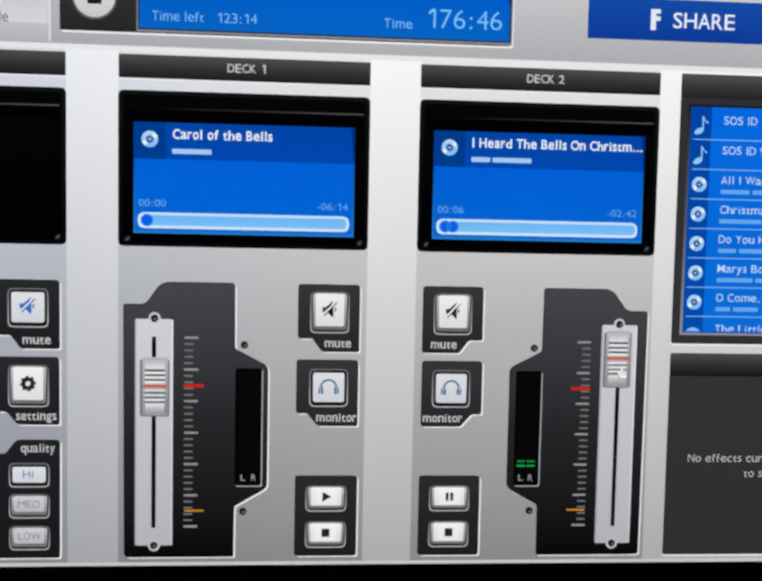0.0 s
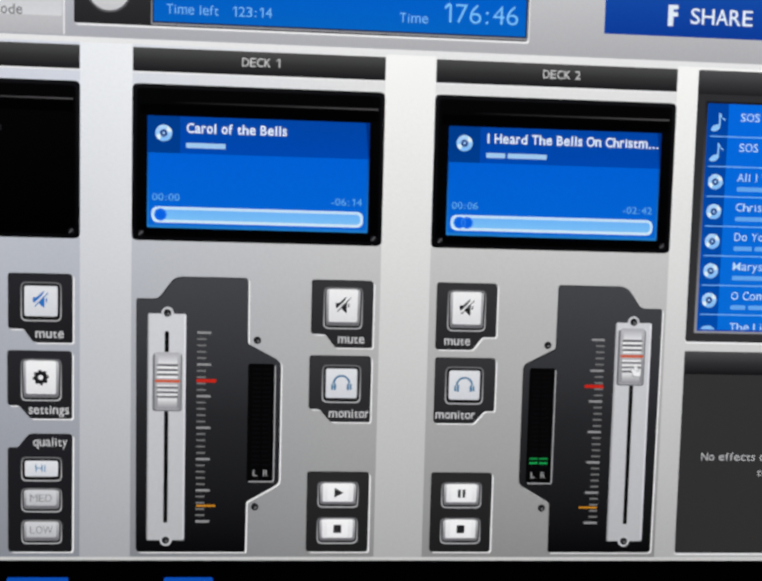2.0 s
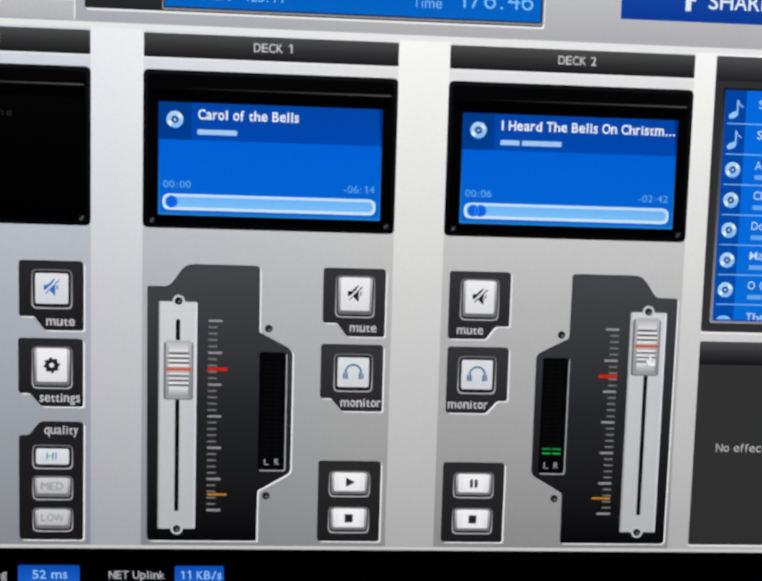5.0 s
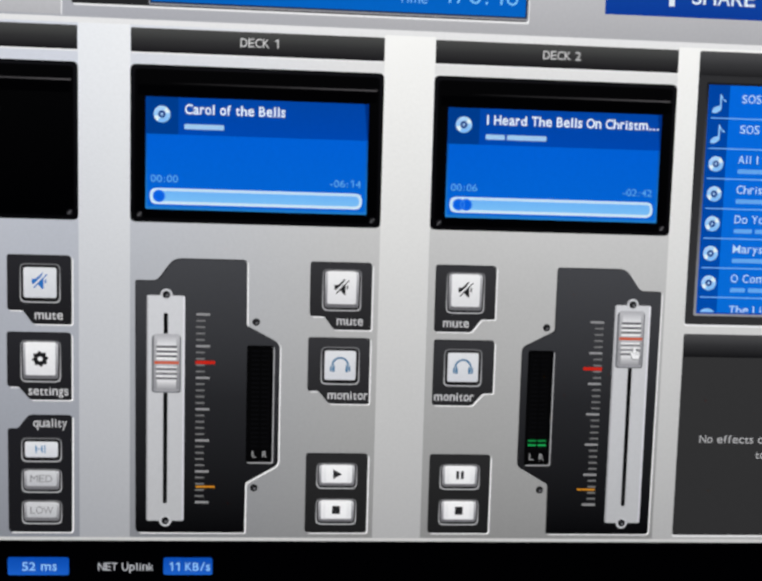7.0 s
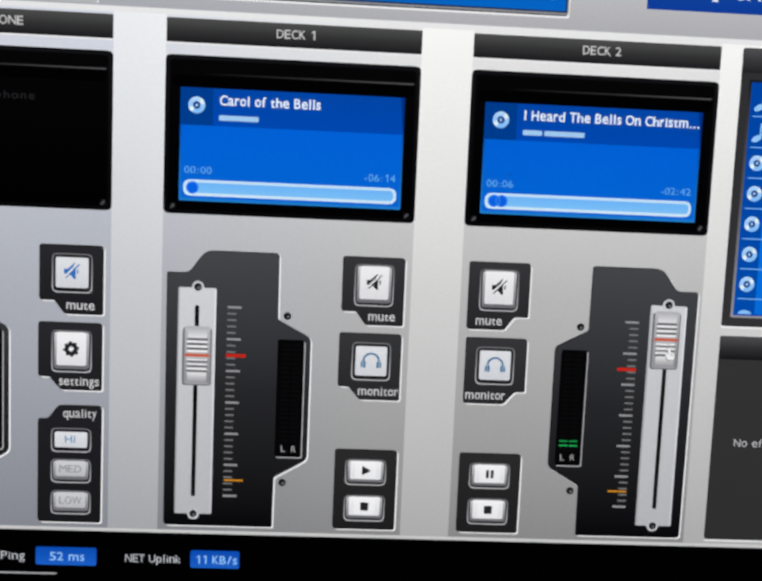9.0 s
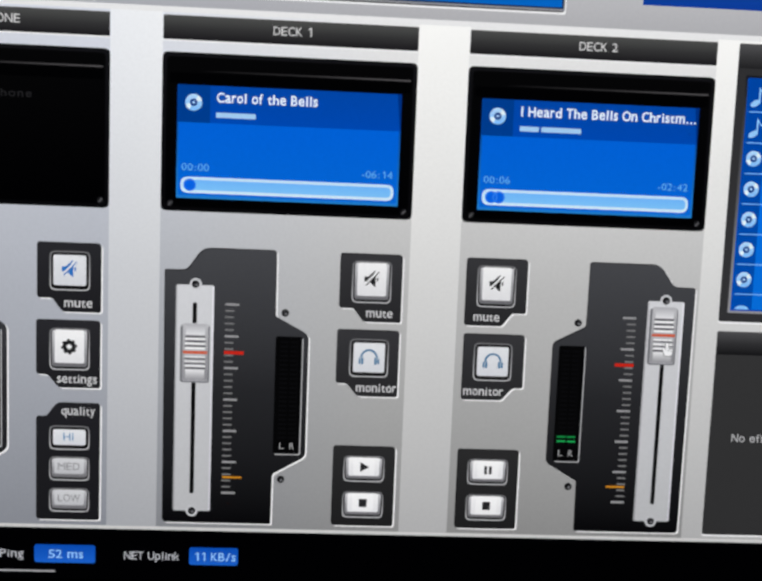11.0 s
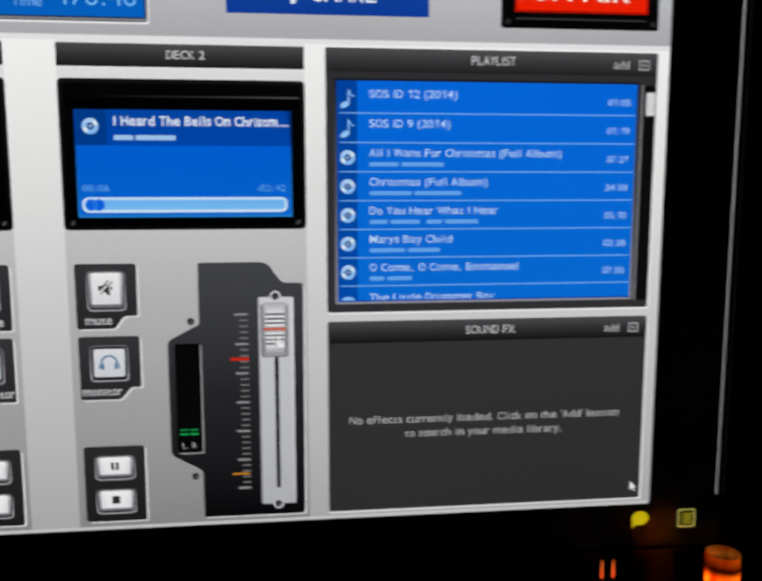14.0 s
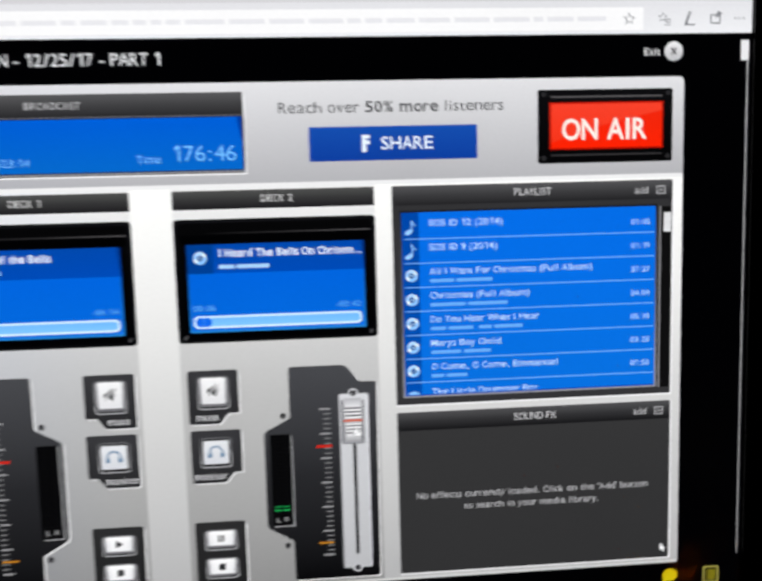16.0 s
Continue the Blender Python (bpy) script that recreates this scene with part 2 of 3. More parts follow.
def desk():
    root = new("desk")
    root.location = (0.12, 0.1, 0)
    tagged(root, "black-stained wooden desk that carries the monitor", "desk")
    bm = bmesh.new()
    box(bm, -0.68, 0.92, -0.26, 0.46, DESK - 0.03, DESK)
    bevelled(bm, 0.003)
    part("desktop", bm, DESKTOP, root)
    for x in (-0.64, 0.83):
        for y in (-0.22, 0.37):
            bm = bmesh.new()
            box(bm, x, x + 0.05, y, y + 0.05, 0, DESK - 0.03)
            bevelled(bm, 0.003)
            part("leg", bm, DESKTOP, root)


room()
desk()

# ---- the monitor ----
LEFT, RIGHT, TOP, BOTTOM = -485, 1234, 334, -652
monitor = new("computer_monitor")
monitor.location = ((LEFT + RIGHT) / 2 * S, 0.05, DESK)
tagged(monitor, "black widescreen monitor showing a blue and grey radio studio page", "monitor")


def housing():
    bm = bmesh.new()
    o = rect(LEFT - 46, RIGHT + 46, TOP + 46, BOTTOM - 66, 14)
    i = rect(LEFT, RIGHT, TOP, BOTTOM, 0.5)
    rings = []
    for pts, y in ((o, 0.022), (o, -0.002), ([(x * 0.9985 + 0.5, z * 0.9985) for x, z in o], -0.0035), (i, -0.003), (i, 0.001)):
        rings.append([bm.verts.new((x * S, y, Z0 + z * S)) for x, z in pts])
    for a, b in zip(rings, rings[1:]):
        for k in range(len(a)):
            bm.faces.new((a[k], a[(k + 1) % len(a)], b[(k + 1) % len(b)], b[k]))
    part("bezel", bm, PLASTIC, monitor, "narrow black plastic bezel")
    bm = bmesh.new()
    box(bm, (LEFT - 30) * S, (RIGHT + 30) * S, 0.012, 0.04, Z0 + (BOTTOM - 40) * S, Z0 + (TOP + 30) * S)
    bevelled(bm, 0.008, 3)
    part("back_shell", bm, PLASTIC, monitor)
    cx = (LEFT + RIGHT) / 2 * S
    bm = bmesh.new()
    box(bm, cx - 0.04, cx + 0.04, 0.04, 0.062, DESK + 0.012, Z0)
    bevelled(bm, 0.005)
    part("stand_neck", bm, PLASTIC, monitor)
    bm = bmesh.new()
    box(bm, cx - 0.12, cx + 0.12, -0.005, 0.15, DESK, DESK + 0.012)
    bevelled(bm, 0.004)
    part("stand_foot", bm, PLASTIC, monitor)


housing()
page = tile("display_panel", rect(LEFT, RIGHT, TOP, BOTTOM), 0, BLACK, monitor, "black background of the lit display", 3)

# page sections
upper = tile("page_head", rounded([(-379, 181.5), (-379, 33), (1129, 33), (1129, 181.5)], [8, 0, 0, 8]), 1, lit((226, 226, 229), (180, 180, 184), side=(0.12, 0.46, (0.9, 0.92, 0.98))), monitor, "light grey head section of the web page")
lower = tile("page_body", rounded([(-379, 31), (-379, -587.5), (1129, -587.5), (1129, 31)], [0, 5, 5, 0]), 1, lit((252, 252, 250), (174, 174, 175), power=1.06, side=(0.12, 0.42, (0.83, 0.86, 0.935))), monitor, "white body section of the web page")
tile("divider", rect(-379, 1129, 36.5, 30), 2, lit((240, 240, 241)), upper, "bright dividing line")
tile("lower_edge", rect(-377, 1127, -583.5, -587.5), 2.2, lit((206, 206, 205)), lower, "bright lower edge of the page")
for x in (-357, 0, 357):
    tint = (0.0, 1.0, (0.80, 0.835, 0.95)) if x < 0 else (0.0, 0.9, (0.88, 0.91, 0.985)) if x == 0 else None
    tile("deck_column", rect(x - 1, x + 296, 30, -583), 2, lit((222, 226, 236), (138, 141, 149)) if x < 0 else lit((240, 240, 240), (142, 142, 142), side=tint), monitor, "light grey brushed column of one deck")


def screw(x, z, layer, parent, ring=False):
    if ring:
        tile("screw_mount", circle(x, z, 7.2, 18), layer - 1.4, lit((205, 206, 210)), parent)
    tile("screw", circle(x, z, 4.6, 14), layer, lit((22, 22, 24)), parent, "small black screw")
    tile("screw_glint", rect(x - 0.6, x + 2.4, z + 0.4, z - 2.2, 0.8), layer + 0.6, lit((110, 110, 114)), parent)


def header(x, title, tx0, tx1):
    h = tile("header_bar", rect(x - 0.5, x + 295.5, 27, -0.5, 1.5), 3, lit((80, 81, 80), (27, 26, 29)), monitor, "dark grey gradient title bar")
    tile("header_edge", rect(x - 0.5, x + 295.5, -0.5, -2.2), 3, lit((246, 246, 247)), h)
    lettering(title, tx0, tx1, 9.5, 10.5, 4, lit((214, 214, 214)), h, 0.006)


def cd_icon(x, z, r, layer, parent):
    ring = circle(x, z, r, 28)
    band("disc_icon", ring, circle(x, z, r * 0.44, 28), layer, lit((184, 222, 255), (128, 190, 250)), parent, "pale blue disc icon")
    tile("disc_centre", circle(x, z, r * 0.44, 16), layer - 0.3, lit((2, 60, 140)), parent, depth=0.3)
    for s in (1, -1):
        wedge = [(x + s * r * q * math.cos(a), z + s * r * q * math.sin(a)) for q, a in ((0.5, 0.25), (0.98, 0.25), (0.98, 0.62), (0.98, 1.0), (0.5, 1.0))]
        tile("disc_glint", wedge, layer + 0.4, lit((232, 246, 255)), parent)
    tile("disc_hub", circle(x, z, r * 0.16, 10), layer + 0.4, lit((184, 222, 255)), parent)


def deck_screen(x):
    f = tile("screen_frame", rect(x - 1, x + 296, -14.5, -198, 7), 3, lit((6, 6, 7), (1, 1, 2)), monitor, "glossy black frame of the deck's screen")
    band("frame_bevel", rect(x + 0.5, x + 294.5, -16, -196.5, 6), rect(x + 4, x + 291, -19.5, -193, 5), 3.6, lit((20, 20, 23), (8, 8, 10)), f)
    tile("reflex_line", rect(x + 40, x + 288, -34.4, -36.2), 4, lit((84, 82, 84), (4, 4, 5), axis="X"), f, "thin pale reflex on the frame")
    tile("upper_lip", rect(x + 8, x + 288, -38, -50), 4, lit((2, 2, 3)), f)
    for sx in (10, 286):
        tile("corner_screw", circle(x + sx, -189, 3.6, 12), 4, lit((30, 30, 32)), f)
        tile("corner_glint", rounded([(x + sx - 2.6, -191), (x + sx - 1.6, -192), (x + sx + 2.6, -187.6), (x + sx + 1.6, -186.6)], 0.5), 4.6, lit((100, 100, 104)), f)
    return f


def blue_display(x, title, tx1, bar_artist, t0, t1, knobs):
    f = deck_screen(x)
    d = tile("blue_display", rect(x + 17, x + 278.5, -51.5, -182.5, 1), 4, lit((0, 98, 224), (4, 104, 216)), monitor, "glowing blue song display")
    band("display_glow", rect(x + 17, x + 278.5, -51.5, -182.5, 1), rect(x + 19, x + 276.5, -54, -179.5, 1), 4.6, lit((0, 62, 160), (36, 128, 208)), d)
    tile("title_strip", rect(x + 17, x + 278.5, -51.5, -94.5), 5, lit((2, 72, 172), (0, 74, 182)), d, "darker blue strip behind the song title")
    tile("icon_cell", rect(x + 17, x + 55, -51.5, -94.5), 6, lit((0, 62, 146)), d)
    tile("corner_shade", [(x + 273.5, -51.5), (x + 277.5, -94), (x + 278.5, -94), (x + 278.5, -51.5)], 6, lit((0, 50, 132)), d)
    cd_icon(x + 36, -71.5, 9.8, 7, d)
    lettering(title, x + 63, tx1, -70.3, 11.8, 6.5, TEXTW, d, 0.02)
    bars("artist_bar", bar_artist, -88, 6, 6.5, lit((166, 208, 246)), d, "small pale line of writing")
    pale = lit((98, 174, 240))
    lettering(t0, x + 23, x + 55, -150.5, 9, 6, pale, d, 0.0)
    lettering(t1, x + 234, x + 271, -150.5, 9, 6, pale, d, 0.0)
    b = tile("progress_bar", rect(x + 22, x + 273, -157.5, -176.5, 9.5), 5, lit((198, 228, 255), (214, 238, 255)), d, "pale blue rounded progress bar")
    tile("bar_fill", rect(x + 25.5, x + 269.5, -161, -173, 6), 6, lit((112, 186, 255), (128, 198, 255)), d)
    for k in knobs:
        tile("bar_knob", circle(x + k, -167, 6.6, 18), 7 + 0.01 * k, lit((8, 100, 232)), d, "round blue position knob")
        band("knob_rim", circle(x + k, -167, 7.4, 18), circle(x + k, -167, 6.2, 18), 7.6 + 0.01 * k, lit((58, 140, 250)), d)


header(-357, "MICROPHONE", -253, -163)
header(0, "DECK 1", 126, 172)
header(357, "DECK 2", 486, 532)
mic = deck_screen(-357)
lettering("microphone", -240, -149, -74, 9, 4.5, lit((38, 38, 40)), mic, 0.0)
blue_display(0, "Carol of the Bells", 180, [(62, 108)], "00:00", "-06:14", (33,))
blue_display(357, "I Heard The Bells On Christm...", 633, [(420, 443), (446, 494)], "00:06", "-02:42", (33, 42))


def plate(pts, r, parent, label, name="control_plate", layer=3, shade=None):
    """A dark inset plate with a pale bevel showing at its lower and outer edges."""
    out = rounded(pts, r)
    p = tile(name, out, layer, shade or DARK, parent, label)
    grow = [(x + 1.9, z - 1.5) for x, z in out]
    tile("pale_bevel", grow, layer - 0.4, lit((244, 244, 245)), p, depth=0.4)
    tile("dark_rim", [(x - 1.0, z + 1.0) for x, z in out], layer - 0.3, lit((30, 30, 32)), p, depth=0.3)
    return p


def fader(x, mirror, cap_z, cap_label):
    """The fader plate of one deck, 654 wide mirrored for the second deck."""
    def m(px):
        return (654 - px) if mirror else (x + px)

    def mp(pts):
        return [(m(a), b) for a, b in pts]
    body = mp([(6, -268), (32, -268), (51, -241), (137.5, -241), (138, -320), (178, -341), (178, -491), (138.5, -514), (138, -577), (7, -577)])
    p = plate(body, [3, 6, 10, 4, 3, 6, 6, 3, 2, 5], monitor, "dark grey fader plate with a stepped outline")
    # level meter
    tile("meter_rim", [(px + 1.5, pz - 1.5) for px, pz in rect(*sorted((m(138.5), m(170.5))), -343.5, -488, 3)], 3.6, lit((176, 176, 179)), p, depth=0.6)
    tile("level_meter", rect(*sorted((m(138.5), m(170.5))), -343.5, -488, 3), 4, lit((6, 6, 7)), p, "black level meter with green segments")
    xs = sorted((m(149), m(161.5)))
    seg = []
    for k in range(22):
        for cx in xs:
            seg.append(rect(cx - 5, cx + 5, -349 - k * 5.6, -351.4 - k * 5.6))
    for s in seg:
        tile("meter_segment", s, 5, lit((11, 11, 13)), p)
    if mirror:
        for cx in xs:
            tile("lit_segment", rect(cx - 5.2, cx + 5.2, -461.6, -463.8, 0.5), 6, lit((28, 166, 84)), p, "lit green meter segment")
            tile("lit_segment", rect(cx - 5.2, cx + 5.2, -456, -458.2, 0.5), 6, lit((22, 138, 68)), p, "lit green meter segment")
    for s, cx in zip("LR", xs):
        lettering(s, cx - 2.8, cx + 2.8, -481.5, 8.2, 6, lit((168, 168, 170)), p, 0.0)
    # scale
    for k in range(31):
        z = -307 - k * 7.72
        major = k % 5 == 0
        a, b = (77.5, 94) if major else (77.5, 88)
        tile("scale_mark", rect(*sorted((m(a), m(b))), z + (1.3 if major else 0.95), z - (1.3 if major else 0.95)), 4, lit((152, 152, 154) if major else (122, 122, 123)), p)
    tile("red_mark", rect(*sorted((m(77), m(100.5))), -363.2, -367.2), 5, lit((200, 38, 26)), p, "red zero mark")
    tile("orange_mark", rect(*sorted((m(78.5), m(101.5))), -517.9, -520.0), 5, lit((206, 138, 34)), p, "orange mark")
    # track and slot
    tr = tile("fader_track", rect(*sorted((m(19), m(64))), -285, -562, 2.5), 4, lit((214, 215, 219), (186, 187, 190)), p, "pale grey fader track")
    tile("track_edge", rect(max(m(19), m(64)) - 2, max(m(19), m(64)), -286, -561, 0.8), 4.6, lit((236, 236, 242), (206, 206, 214)), p)
    tile("track_shade", rect(min(m(19), m(64)), min(m(19), m(64)) + 1.6, -286, -561, 0.6), 4.6, lit((178, 178, 182), (156, 156, 160)), p)
    tile("fader_slot", rect(*sorted((m(39), m(44))), -306, -540, 2), 5, lit((8, 8, 9)), p, "black fader slot")
    for z in (-284, -562):
        screw(m(42), z, 5.4, p, True)
    for z in (-315, -520):
        screw(m(149), z, 4, p)
    # cap
    c0, c1 = sorted((m(28), m(58)))
    tile("cap_shadow", rect(c0 - 3, c1 + 2, cap_z + 33, cap_z - 37, 4), 5.6, lit((118, 119, 124)), p, depth=0.3)
    cap = tile("fader_cap", rect(c0, c1, cap_z + 35, cap_z - 35, 3), 7, lit((190, 190, 195), (182, 182, 187)), p, cap_label, 1.2)
    tile("cap_top", rect(c0 + 1, c1 - 1, cap_z + 34, cap_z + 21), 7.6, lit((178, 178, 183), (232, 232, 235)), p)
    tile("cap_foot", rect(c0 + 1, c1 - 1, cap_z - 21, cap_z - 34), 7.6, lit((236, 236, 238), (146, 146, 151)), p)
    for s0, s1, shade in ((c0, c0 + 3.6, (150, 150, 154)), (c1 - 3.6, c1, (138, 138, 142))):
        tile("cap_side", rect(s0, s1, cap_z + 33, cap_z - 33, 1.5), 8.0, lit((190, 190, 194), shade), p)
    grooves = [rect(c0 + 3, c1 - 3, cap_z + dz + 1.45, cap_z + dz - 1.3) for dz in (19, 13.2, 7.6, -7.6, -13.2, -19)]
    for g in grooves:
        tile("cap_groove", g, 8.2, lit((100, 100, 105)), p)
    gl = [rect(c0 + 3, c1 - 3, cap_z + dz - 1.4, cap_z + dz - 3.8) for dz in (19, 13.2, 7.6, -3.4, -9, -14.4)]
    for g in gl:
        tile("cap_ridge", g, 8.2, lit((248, 248, 249)), p)
    tile("cap_line", rect(c0 + 0.5, c1 - 0.5, cap_z + 1.7, cap_z - 1.7), 8.4, lit((206, 92, 62)), p, "orange-red centre line")


fader(-357, False, -366, "silver fader cap with an orange line, half way up")
fader(0, False, -366, "silver fader cap with an orange line, half way up")
fader(0, True, -326.5, "silver fader cap with an orange line, near the top")


def speaker_icon(x, z, color, p):
    mat = lit(color)
    shapes = [
        [(x - 10, z + 2.2), (x - 10, z - 4.4), (x - 7.4, z - 4.4), (x + 1.2, z + 4.4), (x + 4.6, z + 10.2), (x + 3, z + 10.2), (x - 5, z + 2.2)],
        [(x - 3.4, z - 4.2), (x + 4.8, z + 4.4), (x + 4.8, z - 11), (x + 3.2, z - 11)],
        [(x - 8.2, z - 9), (x + 9, z + 9), (x + 10, z + 8), (x - 7.2, z - 10)],
        [(x + 6.4, z + 0.6), (x + 8.2, z + 2.4), (x + 8.2, z - 4), (x + 6.4, z - 3)],
    ]
    tiles("mute_icon", [[(x + (a - x) * 0.9, z + (b - z) * 0.9) for a, b in pts] for pts in shapes], 8, mat, p, "struck-out loudspeaker icon")


def phones_icon(x, z, p):
    mat = lit((62, 116, 156))
    bm = bmesh.new()
    n = 16
    o = [(x + 10.6 * math.cos(math.pi * k / n), z - 2 + 10.6 * math.sin(math.pi * k / n)) for k in range(n + 1)]
    i = [(x + 8.3 * math.cos(math.pi * k / n), z - 2 + 8.3 * math.sin(math.pi * k / n)) for k in range(n, -1, -1)]
    vo = [bm.verts.new(at(a, b, 8)) for a, b in o]
    vi = [bm.verts.new(at(a, b, 8)) for a, b in reversed(i)]
    for k in range(n):
        bm.faces.new((vo[k], vo[k + 1], vi[k + 1], vi[k]))
    for s in (-1, 1):
        slab(bm, rect(*sorted((x + s * 12.4, x + s * 10.2)), z - 2.5, z - 9.5, 0.8), 8)
        slab(bm, rect(*sorted((x + s * 9.4, x + s * 6.6)), z - 2, z - 10, 0.8), 8)
    part("headphone_icon", bm, mat, p, "blue headphone icon")


def gear_icon(x, z, p):
    bm = bmesh.new()
    n = 48
    vo, vi = [], []
    for k in range(n):
        a = 2 * math.pi * k / n
        r = 9.4 if k % 6 < 3 else 7.7
        vo.append(bm.verts.new(at(x + r * math.cos(a), z + r * math.sin(a), 8)))
        vi.append(bm.verts.new(at(x + 2.9 * math.cos(a), z + 2.9 * math.sin(a), 8)))
    for k in range(n):
        bm.faces.new((vo[k], vo[(k + 1) % n], vi[(k + 1) % n], vi[k]))
    part("gear_icon", bm, lit((28, 28, 30)), p, "dark gear icon")


def key(x0, x1, z1, z0, p, pressed=False, lip=5.0, face=((248, 248, 249), (228, 228, 231))):
    """A push button on its plate: pale ring, dark gap, lip and face."""
    band("button_ring", rect(x0 - 3.6, x1 + 3.6, z1 + 1.6, z0 - lip - 4, 7), rect(x0 - 2.2, x1 + 2.2, z1 + 0.2, z0 - lip - 2.6, 6), 4, lit((120, 120, 123), (196, 196, 199)), p)
    tile("button_gap", rect(x0 - 2.2, x1 + 2.2, z1 + 0.2, z0 - lip - 2.6, 6), 3.9, lit((24, 24, 26), (10, 10, 11)), p, depth=0.5)
    if pressed:
        return tile("button_face", rect(x0 + 1, x1 - 1, z1 - 3, z0 + 1, 3), 6, lit((230, 232, 236), (214, 216, 222)), p, "white push button", 2)
    tile("button_lip", rect(x0 - 0.4, x1 + 0.4, z1 - 1, z0 - lip, 3.5), 5, lit((222, 222, 225), (104, 104, 108)), p)
    for side in (-1, 1):
        e, i = (x0 + 0.2, x0 + 3.2) if side < 0 else (x1 - 0.2, x1 - 3.2)
        tile("button_flank", [(e, z1 - 4), (i, z1 - 1.5), (i, z0 + 0.5), (e, z0 - lip + 3)], 5.6, lit((196, 196, 200), (128, 128, 133)), p)
    return tile("button_face", rect(x0 + 2.6, x1 - 2.6, z1 - 0.4, z0 + 0.6, 2.6), 6, lit(*face), p, "white push button", 2)


def two_plates(x, mirror, kinds):
    def m(px):
        return (654 - px) if mirror else (x + px)
    top_pts = [(214, -241), (288, -241), (288, -322.5), (243, -322.5), (231, -306.5), (214, -306.5)]
    low_pts = [(213, -333), (287.5, -333), (287.5, -414), (239, -414), (225.5, -398.5), (213, -398.5)]
    for pts, kind, zc in ((top_pts, kinds[0], -272.5), (low_pts, kinds[1], -365.5)):
        p = plate([(m(a), b) for a, b in pts], [4, 4, 3, 3, 3, 3], monitor, f"dark plate with the {kind[0]} button", shade=lit((56, 56, 59), (40, 40, 42)) if x >= 0 else lit((42, 42, 46), (30, 30, 33)))
        cx = m(251.5)
        pressed = kind[1]
        z1, z0 = (zc + 22, zc - 19) if not pressed else (zc + 20.5, zc - 19.5)
        key(cx - 20, cx + 20, z1, z0, p, pressed, 4.0 if not pressed else 1.0)
        iz = (z1 + z0) / 2
        if kind[2] == "mute":
            speaker_icon(cx, iz + 1.5, kind[3], p)
        elif kind[2] == "phones":
            phones_icon(cx, iz + 1, p)
        else:
            gear_icon(cx, iz, p)
        w0, w1 = sorted((m(kind[4]), m(kind[5])))
        lettering(kind[0], w0, w1, zc - 44 if kind[2] == "mute" else zc - 42.5, 11, 5, lit((206, 206, 208)), p, 0.012)


two_plates(-357, False, (("mute", True, "mute", (38, 110, 190), 245, 278), ("settings", False, "gear", None, 237, 284)))
two_plates(0, False, (("mute", False, "mute", (26, 26, 28), 246, 278), ("monitor", True, "phones", None, 237, 286)))
two_plates(0, True, (("mute", False, "mute", (26, 26, 28), 246, 278), ("monitor", True, "phones", None, 237, 286)))


def transport(x, mirror, playing):
    cx = (654 - 250.5) if mirror else x + 250.5
    p = plate([(cx - 37.5, -476.5), (cx + 38, -476.5), (cx + 38, -576.5), (cx - 37.5, -576.5)], 4, monitor, "dark plate with start and stop buttons", shade=lit((44, 44, 45), (31, 31, 32)))
    for z1, z0, kind in ((-489.5, -513.5, "start"), (-534.5, -559, "stop")):
        key(cx - 21.5, cx + 21.5, z1, z0, p, False, 3.0)
        tile("face_sheen", rect(cx - 13, cx + 13, z1 - 1, z0 + 2, 2), 7.2, lit((252, 252, 253), (240, 240, 242)), p)
        zc = (z1 + z0) / 2
        ink = lit((34, 34, 36))
        if kind == "stop":
            tile("stop_icon", rect(cx - 4.8, cx + 4.8, zc + 5, zc - 5), 8, ink, p, "black square stop icon")
        elif playing:
            tiles("pause_icon", [rect(cx - 4.6, cx - 1.2, zc + 5, zc - 5), rect(cx + 1.2, cx + 4.6, zc + 5, zc - 5)], 8, ink, p, "black pause icon")
        else:
            tile("play_icon", [(cx - 4.4, zc + 6), (cx - 4.4, zc - 6), (cx + 6.4, zc)], 8, ink, p, "black triangular play icon")


transport(0, False, False)
transport(0, True, True)


def quality():
    p = plate([(-119, -433), (-69, -433), (-69.5, -577), (-144, -577), (-144, -450), (-132, -450)], [5, 4, 4, 4, 4, 3], monitor, "dark plate with three quality buttons", shade=lit((34, 34, 38), (26, 26, 29)))
    lettering("quality", -115, -75, -447, 11, 5, lit((200, 200, 202)), p, 0.01)
    for word, z1, z0, pressed, ink in (("HI", -462, -485, True, (70, 132, 180)), ("MED", -500, -520, False, (142, 142, 146)), ("LOW", -539, -559, False, (142, 142, 146))):
        key(-125.5, -85, z1, z0, p, pressed, 1.0 if pressed else 4.0, face=((212, 213, 216), (190, 191, 195)))
        w = 6.5 if word == "HI" else 13
        lettering(word, -105.5 - w, -105.5 + w, (z1 + z0) / 2 - 4.5, 9.5, 8, lit(ink), p, 0.0)


quality()

